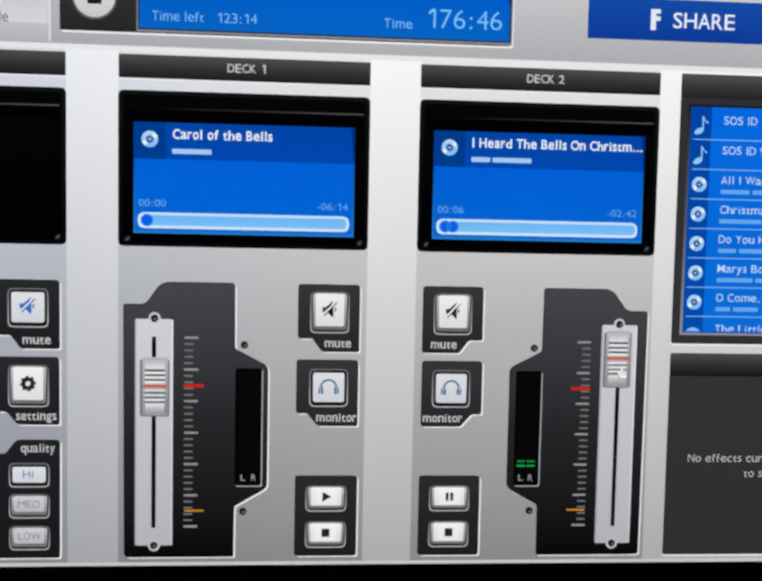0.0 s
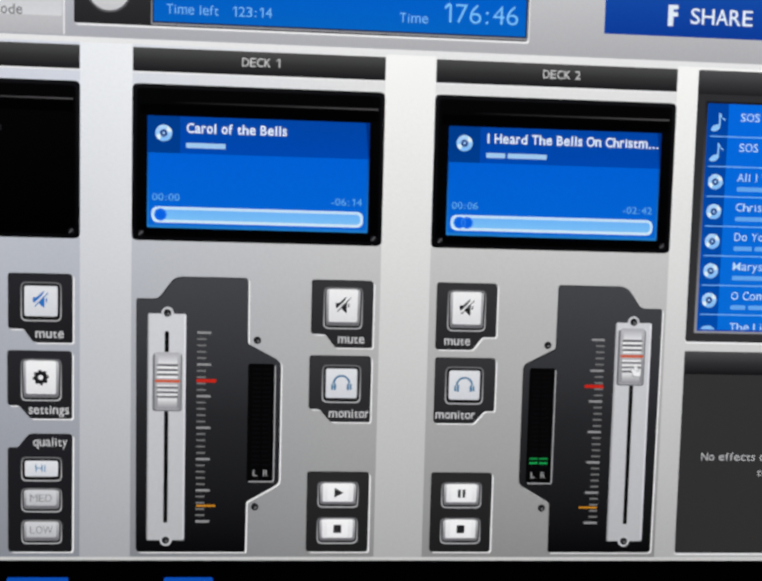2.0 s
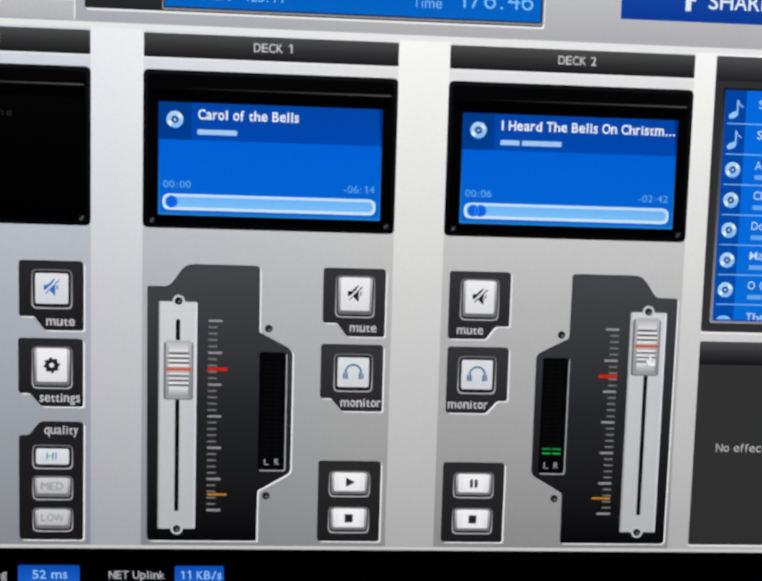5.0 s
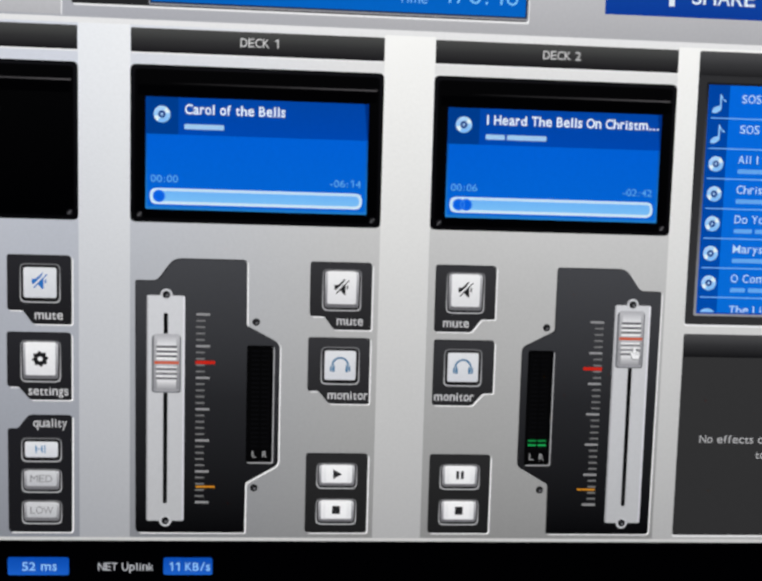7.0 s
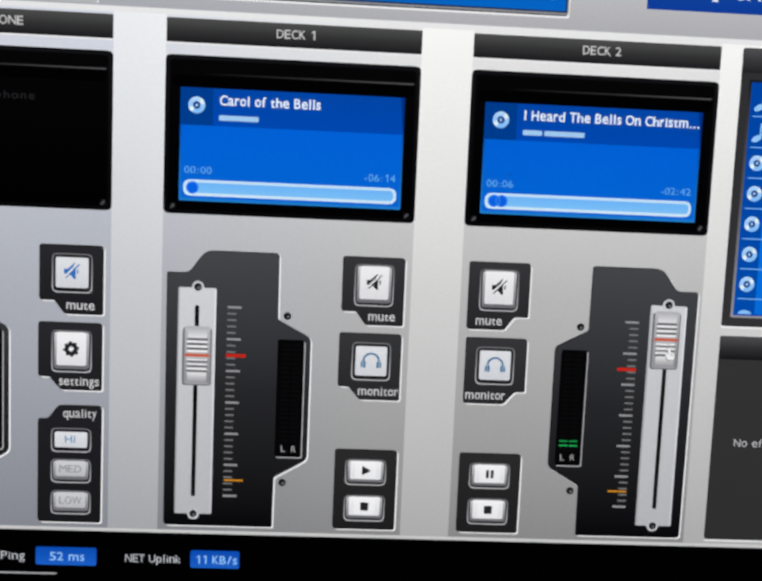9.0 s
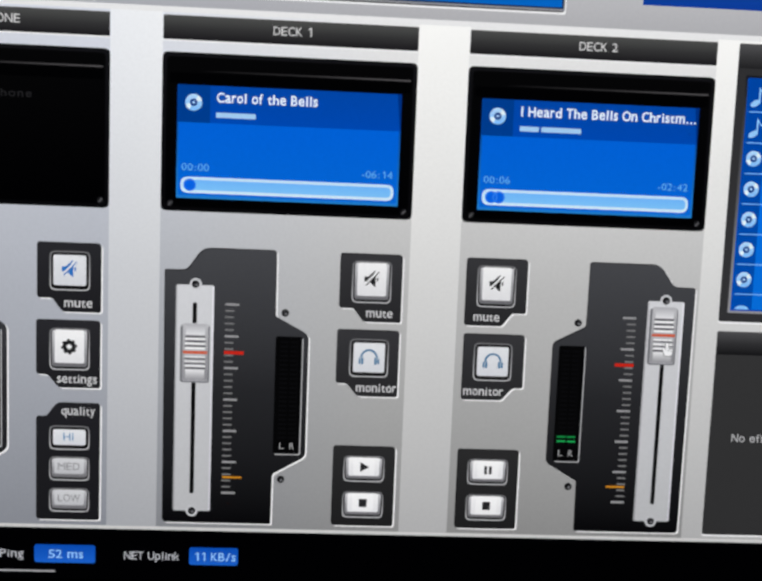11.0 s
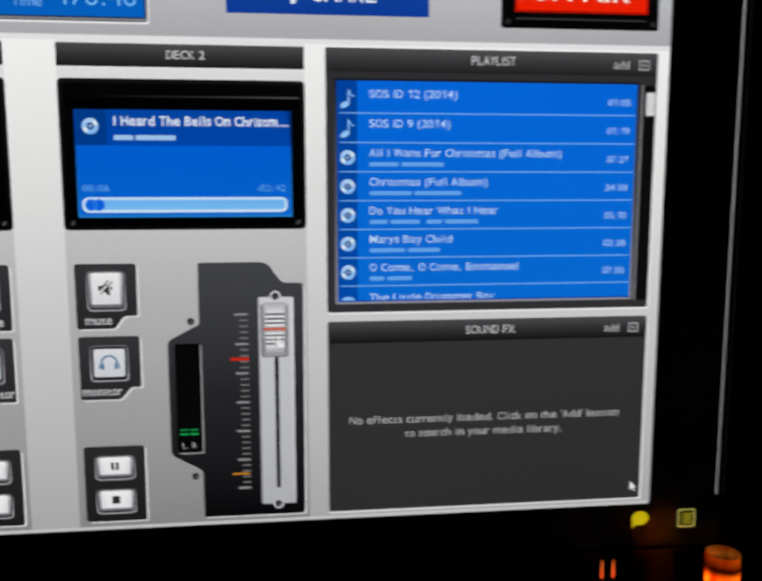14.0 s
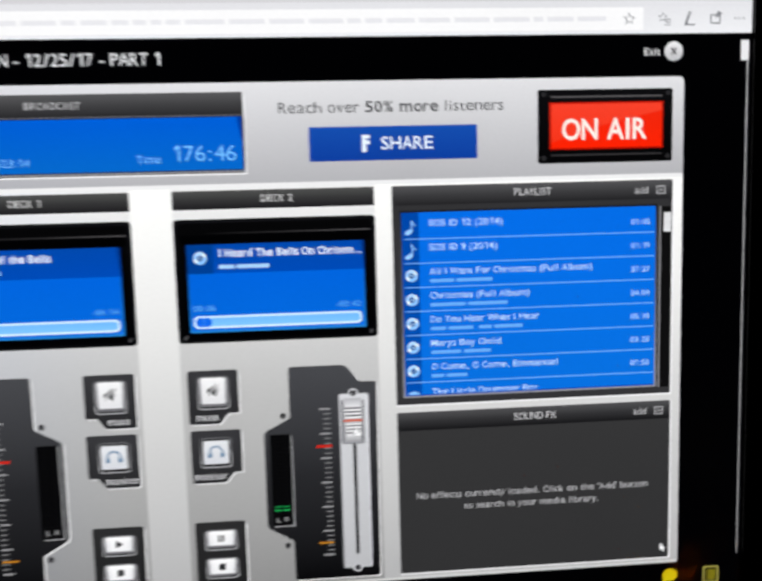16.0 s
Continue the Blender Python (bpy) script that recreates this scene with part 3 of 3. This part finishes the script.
# ---- head section ----
b = tile("episode_button", rounded([(-379, 112), (-379, 38.5), (-80, 38.5), (-80, 112)], [3, 0, 0, 3]), 3, lit((232, 232, 235), (188, 188, 192)), monitor, "pale grey episode button")
tile("button_sheen", rect(-379, -82, 86, 59), 3.5, lit((212, 213, 217), (222, 223, 226)), b)
tile("button_top_line", rect(-379, -80, 88, 86.4), 3.6, lit((244, 244, 246)), b)
tile("button_side_line", rect(-80, -78.4, 112, 38.5), 3.6, lit((240, 240, 243)), b)
lettering("Episode", -178, -126, 59, 12, 4, lit((128, 128, 132)), b, 0.01)
bf = tile("broadcast_panel", rect(-68, 465, 168, 52, 3), 3, lit((66, 66, 68), (40, 40, 42)), monitor, "dark grey broadcast panel")
tile("panel_bevel", rect(-66, 467.5, 166, 49.5, 3), 2.7, lit((242, 242, 244)), bf, depth=0.5)
tile("broadcast_header", rect(-68, 465, 168, 135, 2), 4, lit((88, 88, 90), (38, 38, 40)), bf, "dark gradient header")
lettering("BROADCAST", 158, 236, 147, 10.5, 5, lit((188, 188, 190)), bf, 0.006)
tile("display_rim", rect(20, 466, 136, 53.5, 2), 4, lit((112, 112, 118), (150, 150, 156)), bf)
bd = tile("broadcast_display", rect(23, 462.5, 133, 57, 1), 5, lit((0, 93, 214), (6, 104, 202)), monitor, "glowing blue broadcast display")
band("display_inset", rect(21.6, 464.2, 134.4, 55.4, 1), rect(23.4, 462.2, 132.6, 57.4, 1), 5.6, lit((24, 40, 66), (30, 52, 84)), bd)
tile("display_corner", [(455, 133), (461, 100), (462.5, 100), (462.5, 133)], 6, lit((0, 60, 160)), bd)
pale = lit((120, 186, 250))
lettering("176:46", 361, 453, 70, 24, 6, lit((122, 196, 255)), bd, -0.008)
lettering("Time", 310.5, 344.5, 68, 12, 6, pale, bd, 0.0)
lettering("Time left", 38, 98, 66.5, 12, 6, pale, bd, 0.0)
lettering("123:14", 113, 160, 66.5, 12, 6, pale, bd, 0.0)
tile("stop_disc", circle(-28, 91, 24, 32), 5, lit((240, 240, 242), (206, 206, 209)), bf, "round white stop button")
band("stop_disc_rim", circle(-28, 91, 26, 32), circle(-28, 91, 23.6, 32), 5.4, lit((96, 96, 100)), bf)
tile("stop_square", rect(-36, -20, 99, 83), 6.2, lit((30, 30, 32)), bf)

grey = lit((84, 85, 88))
lettering("Reach over", 516, 634, 136, 16.5, 3, grey, upper, 0.002, "grey advertising line")
lettering("50% more", 643, 752, 136, 16.5, 3, lit((62, 63, 66)), upper, 0.014)
lettering("listeners", 760, 850, 136, 16.5, 3, grey, upper, 0.002)
sh = tile("share_button", rect(559, 809.5, 115.5, 65.5, 1), 3, lit((22, 78, 174), (14, 62, 158)), monitor, "flat blue share button")
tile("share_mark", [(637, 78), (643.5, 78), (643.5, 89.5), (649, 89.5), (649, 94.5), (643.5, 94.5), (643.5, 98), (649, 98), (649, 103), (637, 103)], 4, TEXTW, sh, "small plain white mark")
lettering("SHARE", 665, 743, 81.5, 19.5, 4, TEXTW, sh, 0.008)
oa = tile("on_air_sign", rect(902, 1111, 164, 55, 4), 3, lit((12, 12, 14), (4, 4, 5)), monitor, "black framed on-air sign, lit red")
tile("sign_reflex", rect(922, 1094, 154.5, 152), 4, lit((88, 86, 88)), oa)
tile("sign_reflex", rect(922, 1094, 68, 66), 4, lit((58, 56, 58)), oa)
for sx, sz in ((911, 157.5), (1104, 157.5), (911, 63), (1104, 63)):
    tile("corner_screw", circle(sx, sz, 3.6, 12), 4, lit((44, 44, 46)), oa)
tile("red_lamp", rect(920, 1096, 145, 75, 1), 4, lit((236, 40, 16), (250, 34, 4)), oa, "glowing red lamp field")
band("lamp_border", rect(920, 1096, 145, 75, 1), rect(922.4, 1093.6, 142.6, 77.4, 1), 5.4, lit((196, 26, 8), (170, 18, 4)), oa)
tile("lamp_gloss", [(920, 145), (920, 85), (1000, 110), (1096, 132), (1096, 145)], 5, lit((246, 66, 44), (244, 52, 26)), oa)
lettering("ON AIR", 940, 1070.5, 90, 32, 6, lit((250, 236, 228)), oa, 0.02)

# ---- playlist ----
pl = tile("playlist_panel", rect(679, 1112.5, 27, -307, 3), 3, lit((50, 50, 52), (52, 52, 54)), monitor, "dark grey playlist panel")
tile("panel_edge", rect(679, 1115, 27, -309.5, 3), 2.7, lit((246, 246, 248)), pl, depth=0.5)
tile("playlist_header", rect(679, 1112.5, 27, -2, 2), 4, lit((84, 84, 86), (34, 34, 36)), pl, "dark gradient header")
lettering("PLAYLIST", 865, 922, 8.5, 11.5, 5, lit((206, 206, 208)), pl, 0.004)
lettering("add", 1053, 1074, 6.5, 11, 5, lit((178, 178, 180)), pl, 0.012)


def square_icon(x, z, p):
    band("open_icon", rect(x, x + 14, z + 13, z), rect(x + 2, x + 12, z + 11, z + 2), 5, lit((170, 170, 172)), p, "small outlined square icon")
    tile("open_arrow", [(x + 4, z + 5), (x + 10, z + 5), (x + 7, z + 9)], 5, lit((170, 170, 172)), p)


square_icon(1087, 5, pl)
tile("list_rim", rect(689.5, 1089, -10, -296, 2), 4, lit((26, 28, 34), (150, 150, 156)), pl)
li = tile("song_list", rect(692.5, 1086, -13, -293, 1), 5, lit((4, 108, 230), (8, 112, 222)), monitor, "glowing blue song list")
tile("icon_column", rect(692.5, 718.5, -13, -293), 6, lit((0, 70, 168), (0, 78, 178)), li, "darker blue strip behind the icons")
SONGS = (
    ("SOS ID 12 (2014)", 847, (), "01:05"),
    ("SOS ID 9 (2014)", 838, (), "01:19"),
    ("All I Want For Christmas (Full Album)", 986, ((734, 771), (775, 830)), "37:27"),
    ("Christmas (Full Album)", 888, ((734, 788), (792, 853)), "34:04"),
    ("Do You Hear What I Hear", 902, ((734, 757), (761, 799), (808, 828), (832, 876)), "05:10"),
    ("Marys Boy Child", 842, ((734, 780), (784, 826)), "03:28"),
    ("O Come, O Come, Emmanuel", 932, ((734, 753), (757, 789)), "07:50"),
)
soft_text = lit((176, 214, 255))
for k, (song, right, who, length) in enumerate(SONGS):
    ztop = -16.5 - 36.6 * k
    tile("row_line", rect(696, 1084, ztop - 35.6, ztop - 37.0), 7, lit((120, 182, 250)), li)
    lettering(song, 734, right, ztop - 17.3, 10.5, 7, lit((192, 224, 255)), li, 0.002)
    if who:
        bars("artist_bar", who, ztop - 29.5, 5.4, 7, lit((104, 172, 246)), li)
    lettering(length, 1047, 1077, ztop - 24, 9, 7, soft_text, li, 0.0)
    if who:
        cd_icon(706, ztop - 18.5, 9.4, 7, li)
    else:
        tile("note_head", [(703 + 6 * math.cos(a) * 0.95 + 1.2 * math.sin(a), ztop - 26 + 4.3 * math.sin(a) + 1.2 * math.cos(a)) for a in (2 * math.pi * q / 16 for q in range(16))], 7, lit((150, 205, 255)), li, "pale music note icon")
        tile("note_stem", [(706.8, ztop - 26), (708.6, ztop - 26), (708.6, ztop - 12), (714.5, ztop - 15), (714, ztop - 17), (711, ztop - 14.5), (709, ztop - 9), (706.8, ztop - 7)][::1], 7.2, lit((150, 205, 255)), li)
# the row cut off by the list's lower edge
lettering("The Little Drummer Boy", 734, 900, -292.5, 10.5, 7, lit((190, 220, 255)), li, 0.006, floor=-291.5)
tile("half_disc", [(706 + 9.4 * math.cos(math.pi * q / 12), -292.8 + 6.5 * math.sin(math.pi * q / 12)) for q in range(13)], 7, lit((140, 200, 255)), li)
tile("list_shade", rect(692.5, 1086, -291, -293), 7.6, lit((0, 70, 180)), li)
tile("scroll_track", rect(1095, 1111, -14, -297, 3), 5, lit((14, 14, 15)), pl, "black scroll track")
tile("scroll_rim", rect(1092.5, 1094.5, -14, -297), 5, lit((142, 142, 146)), pl)
tile("scroll_thumb", rect(1099, 1110.5, -23, -53, 2), 6, lit((226, 226, 228)), pl, "white scroll handle")

# ---- sound effects ----
fx = tile("effects_panel", rect(679, 1113, -319, -577.5, 3), 3, lit((54, 54, 55), (49, 49, 50)), monitor, "empty dark grey sound effects panel")
tile("panel_edge", rect(679, 1116, -319, -580, 3), 2.7, lit((232, 232, 234)), fx, depth=0.5)
tile("effects_header", rect(679, 1113, -319, -348, 2), 4, lit((80, 80, 82), (20, 20, 22)), fx, "dark gradient header")
lettering("SOUND FX", 862, 928, -338.5, 11.5, 5, lit((200, 200, 202)), fx, 0.004)
lettering("add", 1053, 1074, -339.5, 11, 5, lit((178, 178, 180)), fx, 0.012)
square_icon(1087, -341, fx)
lettering("No effects currently loaded. Click on the 'Add' button", 707, 1078, -457.5, 10.6, 4.5, lit((182, 182, 184)), fx, 0.006)
lettering("to search in your media library.", 781, 998, -477, 10.6, 4.5, lit((182, 182, 184)), fx, 0.006)

# ---- footer ----
chip = lit((12, 78, 182), (28, 98, 204))
lettering("NET Ping", -221, -160, -625.5, 10.5, 2, lit((186, 188, 194)), page, 0.006)
c1 = tile("ping_chip", rect(-147, -74, -609, -631.5, 3), 2, chip, monitor, "blue read-out field")
lettering("52 ms", -130, -88, -625.5, 11, 3, lit((150, 200, 252)), c1, 0.01)
lettering("NET Uplink", -39, 28, -625.5, 10.5, 2, lit((186, 188, 194)), page, 0.006)
c2 = tile("uplink_chip", rect(40, 99.5, -609, -631, 3), 2, chip, monitor, "blue read-out field")
lettering("11 KB/s", 46, 97, -625.5, 11, 3, lit((150, 200, 252)), c2, 0.01)
tile("status_line", rect(-300, -122, -641.5, -643.5), 2, lit((168, 168, 172)), page, "thin pale line")
yellow = lit((196, 178, 14), (206, 188, 20))
bub = [(1117 + 12.4 * math.cos(a), -609 + 10.2 * math.sin(a)) for a in (math.radians(q) for q in range(-100, 220, 16))]
tile("chat_icon", bub + [(1105.5, -616), (1105.5, -623.5), (1111.5, -618.6)], 2, yellow, monitor, "yellow speech bubble icon")
doc = lit((172, 164, 84))
d_ic = band("document_icon", rect(1172.5, 1198.5, -598.5, -625.5, 3.5), rect(1174.7, 1196.3, -600.7, -623.3, 2.6), 2, doc, monitor, "yellow outlined list icon")
tile("document_page", rect(1177.5, 1194.5, -603, -621.5), 2, lit((84, 78, 14)), d_ic)
tiles("document_lines", [rect(1182, 1193, -606 - q * 4, -607.6 - q * 4) for q in range(4)], 3, lit((150, 142, 30)), d_ic)

# ---- browser frame ----
tool = tile("browser_toolbar", rect(LEFT, RIGHT, 293, 244.5), 2, lit((226, 226, 230), (238, 239, 242)), monitor, "pale browser toolbar")
tile("tab_strip", rect(LEFT, RIGHT, TOP, 293), 2, lit((196, 192, 198), (214, 212, 216)), tool)
field = tile("address_field", rect(-200, 1064, 283, 250, 2), 3, lit((250, 250, 251)), tool, "white address field")
rng = random.Random(4)
spans, x = [], -120
while x < 985:
    w = rng.uniform(10, 60)
    spans.append((x, x + w))
    x += w + 6
bars("address_bar", spans, 263, 7, 4, lit((232, 232, 236)), field, "faint illegible address")
ink = lit((126, 127, 132))


def star(x, z, r):
    return [(x + (r if k % 2 == 0 else r * 0.42) * math.sin(math.pi * k / 5), z + (r if k % 2 == 0 else r * 0.42) * math.cos(math.pi * k / 5)) for k in range(10)]


band("star_icon", star(1042, 266, 10), star(1042, 266, 7), 4, ink, tool)
band("favourites_icon", star(1094, 268, 8), star(1094, 268, 5.5), 4, ink, tool)
tiles("favourites_lines", [rect(1098, 1106, 266 - q * 4, 264.5 - q * 4) for q in range(3)], 4, ink, tool)
tiles("pen_icon", [[(1128, 258), (1132, 258), (1138, 276), (1134.5, 276)], rect(1128, 1144, 258, 256)], 4, ink, tool)
band("share_page_icon", rect(1168, 1184, 272, 258), rect(1170, 1182, 270, 260), 4, ink, tool)
tile("share_page_arrow", [(1175, 265), (1180, 277), (1187, 273), (1182, 270)], 4.5, ink, tool)
tiles("more_icon", [circle(1207 + q * 6.5, 266, 1.3, 8) for q in range(3)], 4, ink, tool)
tile("side_edge", rect(1227.8, 1229.6, 206, -578), 2, lit((184, 184, 186), (150, 150, 152)), page, "thin grey edge of the window")
tile("window_scroll", rect(1217.5, 1230, 234, 204, 1), 3, lit((232, 232, 234)), page, "white scroll handle of the page")
lettering("N - 12/25/17 - PART 1", 126, 353, 207, 18.5, 2, lit((226, 227, 230)), page, 0.008, "white programme title on black")
lettering("Exit", 1066, 1091, 213, 11, 2, lit((214, 214, 216)), page, 0.014)
ex = tile("exit_button", circle(1112, 218.5, 14.5, 28), 2, lit((236, 236, 238), (186, 186, 189)), monitor, "round white exit button")
tiles("exit_cross", [[(1107.5, 214.5), (1109.2, 213), (1116.5, 222.5), (1114.8, 224)], [(1116.5, 214.5), (1114.8, 213), (1107.5, 222.5), (1109.2, 224)]], 3, lit((60, 60, 62)), ex)

# ---- pointer ----
def pointer(name, outline, r, label):
    """A small white pointer with a dark edge, on top of the page."""
    cx, cz = sum(p[0] for p in outline) / len(outline), sum(p[1] for p in outline) / len(outline)
    edge = []
    for x, z in outline:
        d = math.hypot(x - cx, z - cz) or 1
        edge.append((x + (x - cx) / d * 0.9, z + (z - cz) / d * 0.9))
    p = tile(name, rounded(outline, r, 2), 10, lit((246, 246, 248)), monitor, label)
    tile("pointer_edge", rounded(edge, r, 2), 9.4, lit((70, 70, 74)), p, depth=0.4)
    return p


def link_pointer(x, z):
    shape = [(0, 0), (-1.5, -1), (-1.5, -9.5), (-4.2, -7.6), (-5.4, -9.2), (-1.6, -16.5), (6.4, -16.5), (7.6, -8), (5.4, -7), (3.2, -6.4), (1.6, -6), (1.5, -1)]
    p = pointer("link_pointer", [(x + a, z + b) for a, b in shape], 0.6, "white pointing link pointer over the fader")
    tiles("pointer_lines", [rect(x + a, x + a + 0.5, z - 7.4, z - 11) for a in (1.6, 3.5, 5.4)], 10.5, lit((120, 120, 124)), p)


def arrow_pointer(x, z):
    shape = [(0, 0), (0, -13), (3, -10.4), (5, -14.8), (7, -13.8), (5.2, -9.6), (9.2, -9.6)]
    pointer("arrow_pointer", [(x + a, z + b) for a, b in shape], 0.3, "white arrow pointer in the corner of the empty panel")


link_pointer(616, -335)
arrow_pointer(1098, -552)


# ---- votive candle and reflected flames in front of the bezel ----
def lathe(bm, profile, cx, cy, cz, n=28):
    rings = [[bm.verts.new((cx + r * math.cos(2 * math.pi * k / n), cy + r * math.sin(2 * math.pi * k / n), cz + h)) for k in range(n)] for r, h in profile]
    for a, b_ in zip(rings, rings[1:]):
        for k in range(n):
            bm.faces.new((a[k], a[(k + 1) % n], b_[(k + 1) % n], b_[k]))


def flame(cx, cy, cz, r, h, parent):
    bm = bmesh.new()
    lathe(bm, [(r * 0.3, 0), (r * 0.85, h * 0.12), (r, h * 0.3), (r * 0.75, h * 0.58), (r * 0.35, h * 0.84), (r * 0.03, h)], cx, cy, cz, 14)
    part("flame", bm, FLAME, parent, "small orange flame shape")
    bm = bmesh.new()
    lathe(bm, [(0.0006, -0.004), (0.0006, h * 0.3)], cx, cy, cz, 6)
    part("wick", bm, PLASTIC, parent)


def votive(x, y, r, top):
    v = new("votive_candle")
    v.location = (x, y, DESK)
    tagged(v, "amber glass votive holder with a burning candle", "candle")
    h = top - DESK
    bm = bmesh.new()
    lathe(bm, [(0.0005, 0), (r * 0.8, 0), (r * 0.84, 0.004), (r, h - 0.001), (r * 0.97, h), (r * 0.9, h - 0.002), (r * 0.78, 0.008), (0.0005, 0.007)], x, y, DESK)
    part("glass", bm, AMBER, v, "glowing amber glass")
    bm = bmesh.new()
    lathe(bm, [(0.0005, 0.009), (r * 0.76, 0.009), (r * 0.8, h * 0.55), (0.0005, h * 0.55)], x, y, DESK)
    part("wax", bm, WAX, v)
    flame(x, y, DESK + h * 0.56, r * 0.28, h * 0.22, v)


# Stands in for candlelight reflected in the glossy bezel; its holder is added.
def reflected_flames(x, y, top):
    v = new("flame_reflection")
    v.location = (x, y, DESK)
    tagged(v, "two small flame reflections, built as flames on an added slim dark holder", "candle")
    h = top - DESK - 0.013
    bm = bmesh.new()
    lathe(bm, [(0.0005, 0), (0.016, 0), (0.016, 0.003), (0.003, 0.006), (0.003, h - 0.006), (0.009, h - 0.004), (0.009, h), (0.0005, h - 0.001)], x, y, DESK)
    part("holder", bm, PLASTIC, v)
    for s in (-1, 1):
        flame(x + s * 0.0024, y, DESK + h + 0.001, 0.0006, 0.0098, v)


votive(0.3556, -0.030, 0.0066, Z0 - 0.1848)
reflected_flames(0.3165, -0.012, Z0 - 0.192)
lamp = bpy.data.lights.new("candle_glow", "POINT")
lamp.color, lamp.energy, lamp.shadow_soft_size = (1.0, 0.78, 0.42), 0.018, 0.002
new("candle_glow", lamp).location = (0.3556, -0.030, Z0 - 0.1985)
